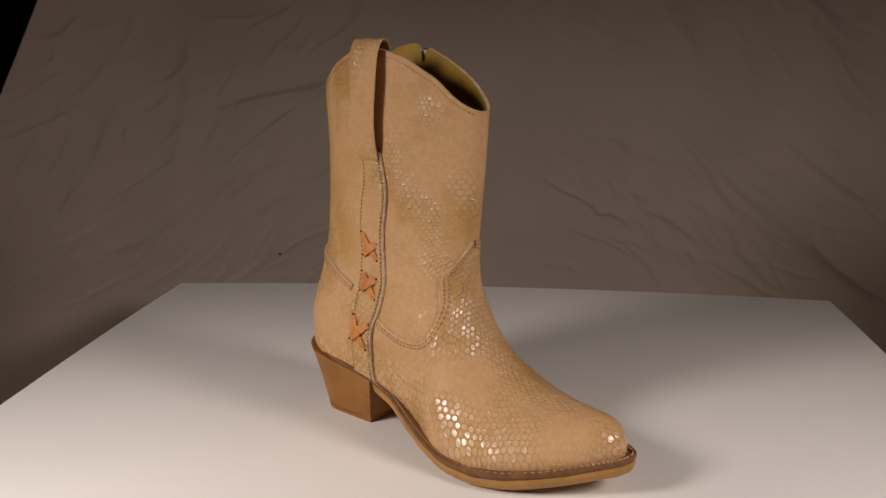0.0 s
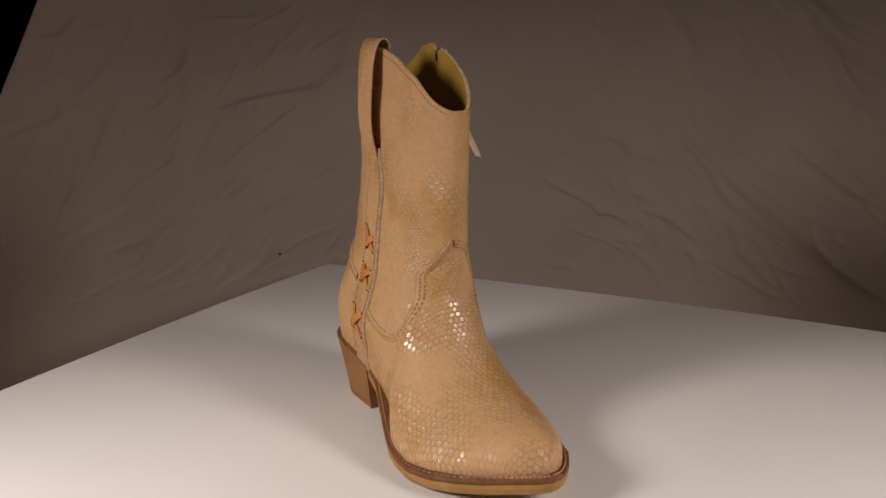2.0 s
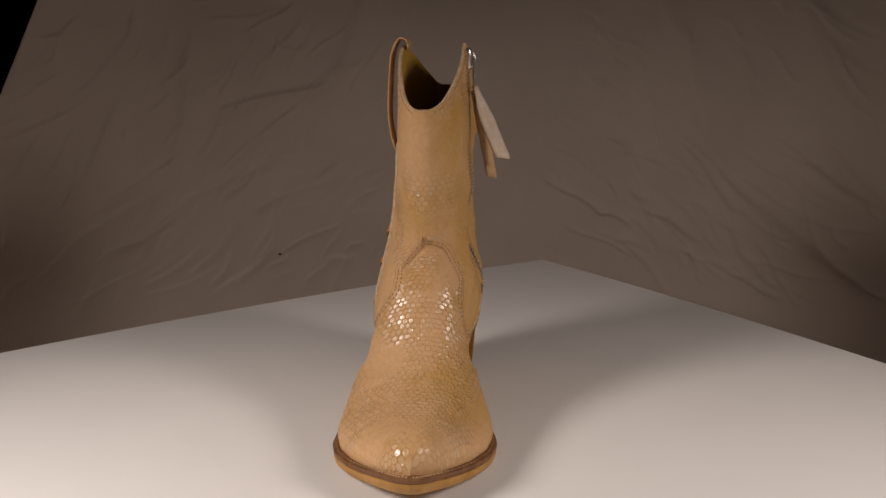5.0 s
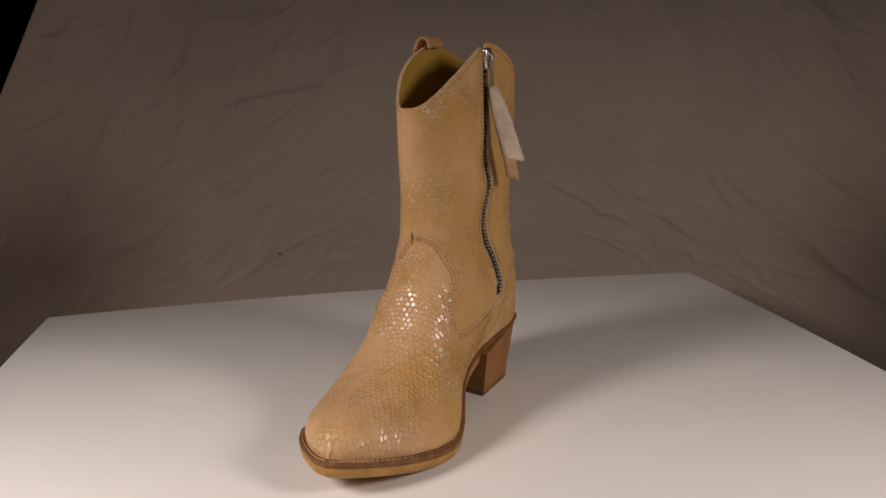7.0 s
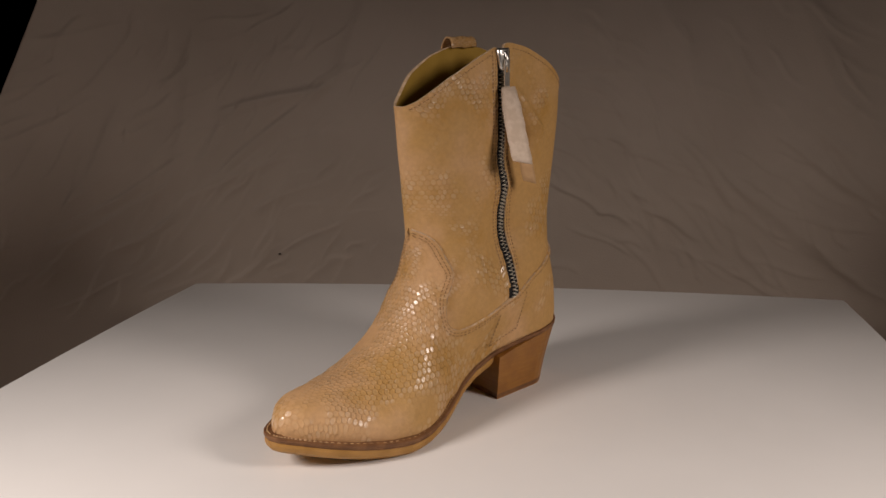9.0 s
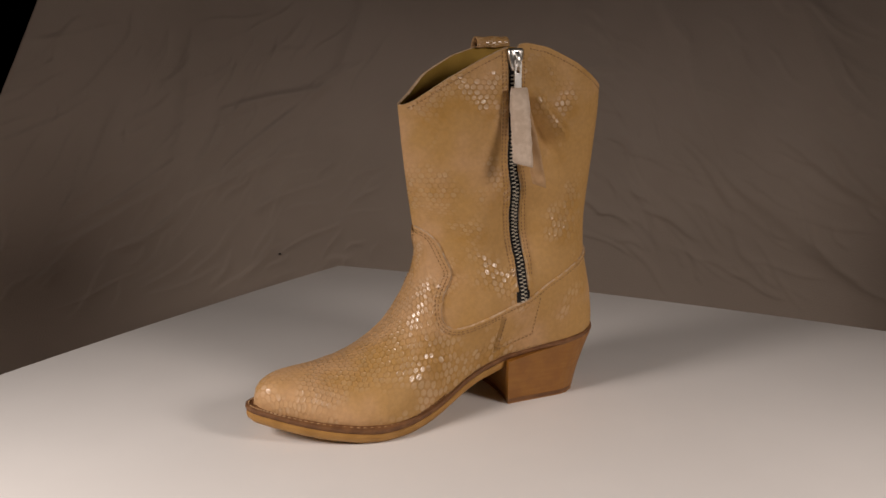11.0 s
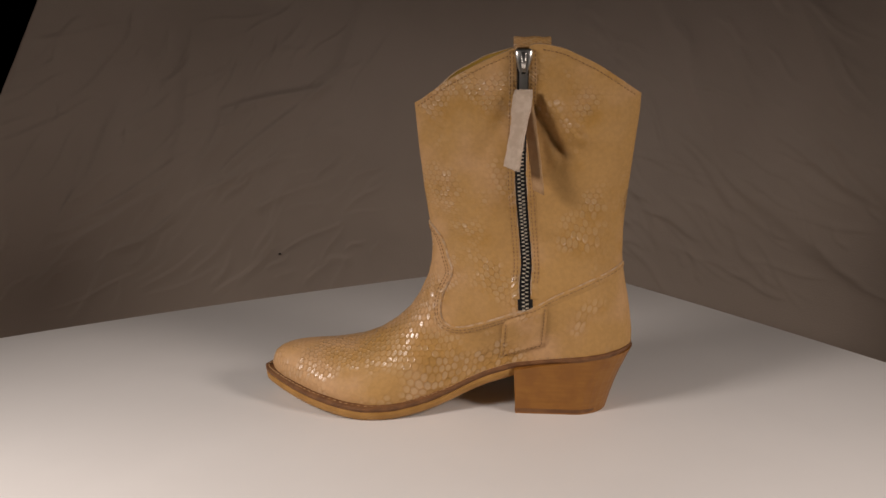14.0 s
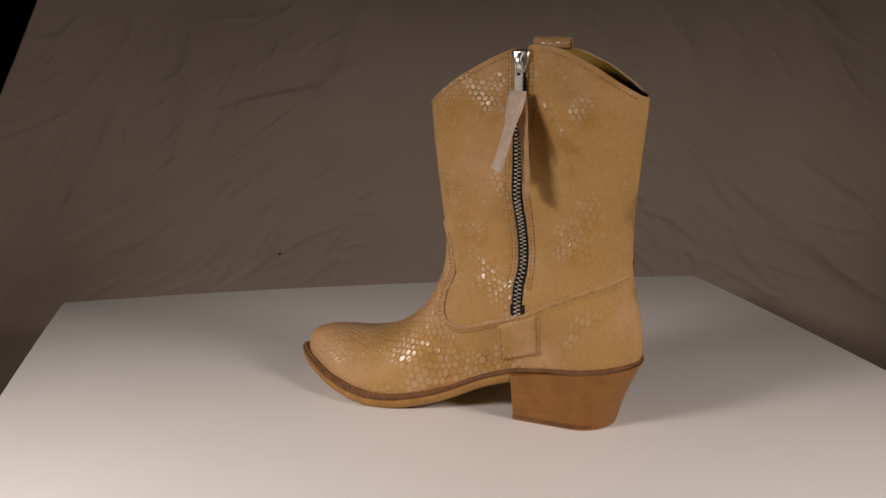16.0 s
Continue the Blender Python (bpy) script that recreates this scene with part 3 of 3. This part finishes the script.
def zipper():
    pts = even(ZIP, .0028)
    tape = part("zip", grid_bm([[on_boot(p + across(pts, i) * d, 1, o) for i, p in enumerate(pts)] for d, o in ((-.0056, .0002), (-.0035, .0007), (0, .0008), (.0035, .0007), (.0056, .0002))]),
                TAPE, boot, "black zip tape in the boot's side")
    for s in (-1, 1):
        bm = bmesh.new()
        for i in range(len(pts) - 1):
            if pts[i].y > .263:
                continue
            n = across(pts, i)
            c = pts[i] + (pts[i + 1] - pts[i]) * (.25 + .5 * (s > 0))
            p, q = on_boot(c + n * s * .0002, 1, .0016), on_boot(c + n * s * .0024, 1, .0014)
            up = skin(c.x, c.y, 1)[1]
            w, h = Vector((0, 0, .00052)), up * .0009
            low = [bm.verts.new(v) for v in (p - w - h, p + w - h, q + w - h, q - w - h)]
            top = [bm.verts.new(v) for v in (p - w * .8 + h, p + w * .8 + h, q + w * .8 + h * .7, q - w * .8 + h * .7)]
            for k in range(4):
                m = (k + 1) % 4
                bm.faces.new((low[k], low[m], top[m], top[k]))
            bm.faces.new(top)
        tagged(part("zip_teeth", bm, BRASS, tape, "row of small metal zip teeth", False), kind="stuff")
    part("zip_back", grid_bm([[on_boot(p + across(pts, i) * w, 1, -.0031) for i, p in enumerate(pts) if p.y > .2675] for w in (-.0012, 0, .0012)]), TAPE, tape, "dark zip tape inside the shaft")
    # leather lips beside the tape
    for s in (-1, 1):
        edge = [tuple(p + across(pts, i) * s * .0044) for i, p in enumerate(pts)][::4]
        seam_lip(edge, 1, s, .006, .0012)
        stitches(edge[:-1], 1, s * .0022, .0012)
        stitches(edge[:-1], 1, s * .0046, .0007)
    return tape, pts


zip_tape, zip_line = zipper()


def loft(outline_rows):
    """A closed solid through rings of points."""
    bm = bmesh.new()
    rings = [[bm.verts.new(p) for p in r] for r in outline_rows]
    n = len(rings[0])
    for a, b in zip(rings, rings[1:]):
        for i in range(n):
            k = (i + 1) % n
            bm.faces.new((a[i], a[k], b[k], b[i]))
    bm.faces.new(rings[0][::-1]), bm.faces.new(rings[-1])
    bmesh.ops.recalc_face_normals(bm, faces=bm.faces)
    return bm


def ring_at(c, wide, deep, up=(0, 0, 0), n=12, square=.6):
    out = []
    for i in range(n):
        a = 2 * math.pi * i / n
        ca, sa = math.cos(a), math.sin(a)
        out.append(Vector(c) + Vector((wide * math.copysign(abs(ca) ** square, ca), deep * math.copysign(abs(sa) ** square, sa), 0)))
    return out


def slider():
    x, z = .0868, .2700
    y = half(x, z, 1) + .0022
    body = part("zip_slider", loft([ring_at((x, y, z - .0085), .0030, .0016), ring_at((x, y + .0002, z - .006), .0040, .0022), ring_at((x, y + .0002, z + .002), .0062, .0026),
                                    ring_at((x, y, z + .006), .0066, .0024), ring_at((x, y, z + .0078), .0056, .0016)]), STEEL, boot, "shiny steel zip slider")
    bridge = []
    for k in range(9):
        a = math.pi * k / 8
        bridge.append(ring_at((x, y + .0020 + .0030 * math.sin(a), z + .0055 - .0125 * k / 8), .0018, .0009))
    part("bridge", loft(bridge), STEEL, body, "raised steel bridge")
    yp = y + .0040
    bm = bmesh.new()
    for x0, x1, z0, z1 in ((-.0030, -.0014, -.0010, .0075), (.0014, .0030, -.0010, .0075), (-.0030, .0030, .0068, .0085), (-.0030, .0030, -.0150, -.0010)):
        m = box_bm(x + x0, x + x1, yp - .0006, yp + .0006, z - .0090 + z0, z - .0090 + z1)
        me = bpy.data.meshes.new("piece")
        m.to_mesh(me), m.free()
        bm.from_mesh(me)
        bpy.data.meshes.remove(me)
    bmesh.ops.bevel(bm, geom=bm.edges[:], offset=.0003, segments=2, affect="EDGES")
    pull = part("puller", bm, STEEL, body, "flat steel puller", False)
    marks = bmesh.new()
    for k in range(4):
        bmesh.ops.create_cube(marks, size=1, matrix=Matrix.LocRotScale((x, yp + .00065, z - .0120 - .0027 * k), None, (.0022, .0003, .0013)))
    part("raised_mark", marks, STEEL, pull, "small embossed marks", False)
    # suede tab through the puller: two tails
    for top, mid, end, wide, mat, label in (((.0866, y + .0058, .2495), (.0905, .0440, .2225), (.0952, .0560, .1957), .0074, SUEDE, "pale rough suede tail"),
                                            ((.0862, y + .0034, .2460), (.0800, .0405, .2150), (.0757, .0472, .1775), .0052, ORANGE_TAN, "tan leather tail")):
        rows, t3 = [], .0007
        for k in range(15):
            t = k / 14
            c = Vector(top) * (1 - t) ** 2 + Vector(mid) * 2 * t * (1 - t) + Vector(end) * t * t
            c = c + (Vector(mid) - (Vector(top) + Vector(mid) * 2 + Vector(end)) / 4) * 4 * t * (1 - t) * .5
            w = wide * (.85 + .15 * smooth(0, .14, t)) * (1 + .04 * math.sin(k * 2.1))
            lean = -.0014 * smooth(.85, 1, t)
            turn = .15 + .62 * smooth(0, .5, t)
            wx, wy = w * math.cos(turn), -w * math.sin(turn)
            rows.append([c + Vector((-wx, -wy, lean)), c + Vector((-wx * .5, -wy * .5 + .0004, lean * .5)), c + Vector((wx * .5, wy * .5 + .0004, -lean * .5)), c + Vector((wx, wy, -lean))])
        tail = part("zip_tab_tail", grid_bm(rows), mat, body, label)
        tail.modifiers.new("thickness", "SOLIDIFY").thickness = .0014
    part("zip_tab_fold", loft([ring_at((.0866, y + .0040, .2435), .0040, .0018), ring_at((.0866, y + .0046, .2468), .0040, .0012), ring_at((.0866, y + .0040, .2492), .0036, .0016)]), ORANGE_TAN, body, "folded tan leather tab")


slider()


def side_strap():
    """Sewn strip up the outer side that ends in a pull loop over the collar."""
    rows_f = [(.1005, .0300), (.0958, .0450), (.0959, .0629), (.0990, .0813), (.1036, .0946), (.1048, .1149), (.0997, .1342), (.0971, .1543), (.0981, .1747), (.0946, .1946), (.0910, .2064)]
    rows_b = [(.0735, .0380), (.0725, .0482), (.0737, .0669), (.0768, .0810), (.0765, .0937), (.0777, .1106), (.0754, .1307), (.0712, .1508), (.0719, .1717), (.0731, .1884), (.0718, .2006)]
    f, b = even(rows_f, .0022), even(rows_b, .0022)
    n = min(len(f), len(b))
    grid = []
    for k in range(n):
        p, q = f[int(k * (len(f) - 1) / (n - 1))], b[int(k * (len(b) - 1) / (n - 1))]
        bulge = .0007 * noise.noise((k * .25, 2.0, 5.0))
        grid.append([on_boot(p + (q - p) * (j / 6), -1, (.0004 if j in (0, 6) else .0020) + bulge) for j in range(7)])
    strip = part("side_strap", grid_bm(grid, False, [[(.7 + j * .004, k * .0022) for j in range(7)] for k in range(n)]), LEATHER, boot, "beige leather strip sewn up the side")
    for path, s in ((rows_f, 1), (rows_b, -1)):
        stitches(path, -1, s * .0028, .0021)
    e = even(rows_f, .0022)
    part("cut_edge", grid_bm([[on_boot(p + across(e, i) * d, -1, o) for i, p in enumerate(e)] for d, o in ((-.0006, -.0004), (-.0006, .0018), (.0006, .0024))]), EDGE, strip, "raw frayed strap edge")
    # loop: stands off the boot, over the collar and down inside
    line = [(.200, .0022), (.206, .0040), (.214, .0068), (.228, .0082), (.245, .0086), (.260, .0086), (.272, .0078), (.280, .0058), (.2845, .0026), (.2852, -.0008), (.2836, -.0042), (.2805, -.0050), (.277, -.0050)]
    grid = []
    for k, (z, off) in enumerate(line):
        t = k / (len(line) - 1)
        x0, x1 = .0700 - .0045 * smooth(0, .6, t), .0915 + .0030 * smooth(0, .6, t)
        row = []
        for j in range(7):
            x = x0 + (x1 - x0) * j / 6
            zz = min(z, .2795)
            row.append(Vector((x, -(half(x, zz, -1) * .35 + half(.081, zz, -1) * .65 + off), z + .0008 * math.sin(j * 2.0 + k))))
        grid.append(row)
    loop = part("pull_loop", grid_bm(grid, False, [[(.7 + j * .004, .2 + k * .008) for j in range(7)] for k in range(len(line))]), LEATHER, boot, "leather pull loop over the collar")
    solid = loop.modifiers.new("thickness", "SOLIDIFY")
    solid.thickness, solid.offset = .0018, 0
    round_ = loop.modifiers.new("round", "SUBSURF")
    round_.levels = round_.render_levels = 2
    stitches([(.0740, .2050), (.0820, .2065), (.0905, .2080)], -1, 0, .0030)
    # laced crosses
    for ends in (((.0751, .1472), (.0945, .1282), (.0791, .1304), (.0926, .1402)), ((.0813, .1194), (.0986, .1010), (.0819, .1055), (.0972, .1157)), ((.0779, .0873), (.0902, .0625), (.0739, .0683), (.0954, .0831))):
        cross = None
        for a, c, lift in ((ends[0], ends[1], .0028), (ends[2], ends[3], .0040)):
            a, c = Vector(a), Vector(c)
            d = (c - a).normalized()
            w = Vector((-d.y, d.x))
            g = []
            for k in range(9):
                t = k / 8
                wide = .0029 * (.75 + .25 * math.sin(math.pi * min(1, max(0, t)))) * (1.05 if lift > .003 else 1)
                g.append([on_boot(a + (c - a) * t + w * wide * s, -1, .0012 + (lift - .0006) * math.sin(math.pi * t) ** .5 + (.0004 if s == 0 else 0)) for s in (-1, -.5, 0, .5, 1)])
            bm = grid_bm(g)
            if cross is None:
                cross = part("lacing_cross", bm, ORANGE, strip, "orange leather lacing cross")
            else:
                part("lacing_strip", bm, ORANGE, cross)
        # black beads stand in for the shade inside the lace holes, none is cut
        for e in ends:
            bm = bmesh.new()
            bmesh.ops.create_icosphere(bm, subdivisions=1, radius=.0010, matrix=Matrix.Translation(on_boot(Vector(e), -1, .0018)))
            part("lace_hole_shade", bm, TAPE, cross)


side_strap()


def welt_stitching():
    pts = outline(-.0024)
    bm = bmesh.new()
    for i in range(len(pts)):
        a, b = pts[i], pts[(i + 1) % len(pts)]
        count = max(1, round((b - a).length / .0036))
        for k in range(count):
            p, q = a + (b - a) * (k / count), a + (b - a) * ((k + .72) / count)
            if (q - p).length > .001:
                dash(bm, Vector((p.x, p.y, welt_z(p.x) + .0014)), Vector((q.x, q.y, welt_z(q.x) + .0014)), Vector((0, 0, 1)), .0009)
    tagged(part("welt_stitching", bm, THREAD_PALE, boot, "row of pale welt stitches"), kind="stuff")


welt_stitching()


# ---- what turns ----
def motions():
    rows = [(k / 2, 64.23 - 10.0788 * k / 2) for k in range(33)]
    walk(board, [(t, pose(0, 0, 0, 0, 0, a)) for t, a in rows])
    walk(boot, [(t, pose(0, 0, 0, 0, 0, a) @ pose(.00567, .1297, 0, 0, 0, 254.109)) for t, a in rows])


motions()
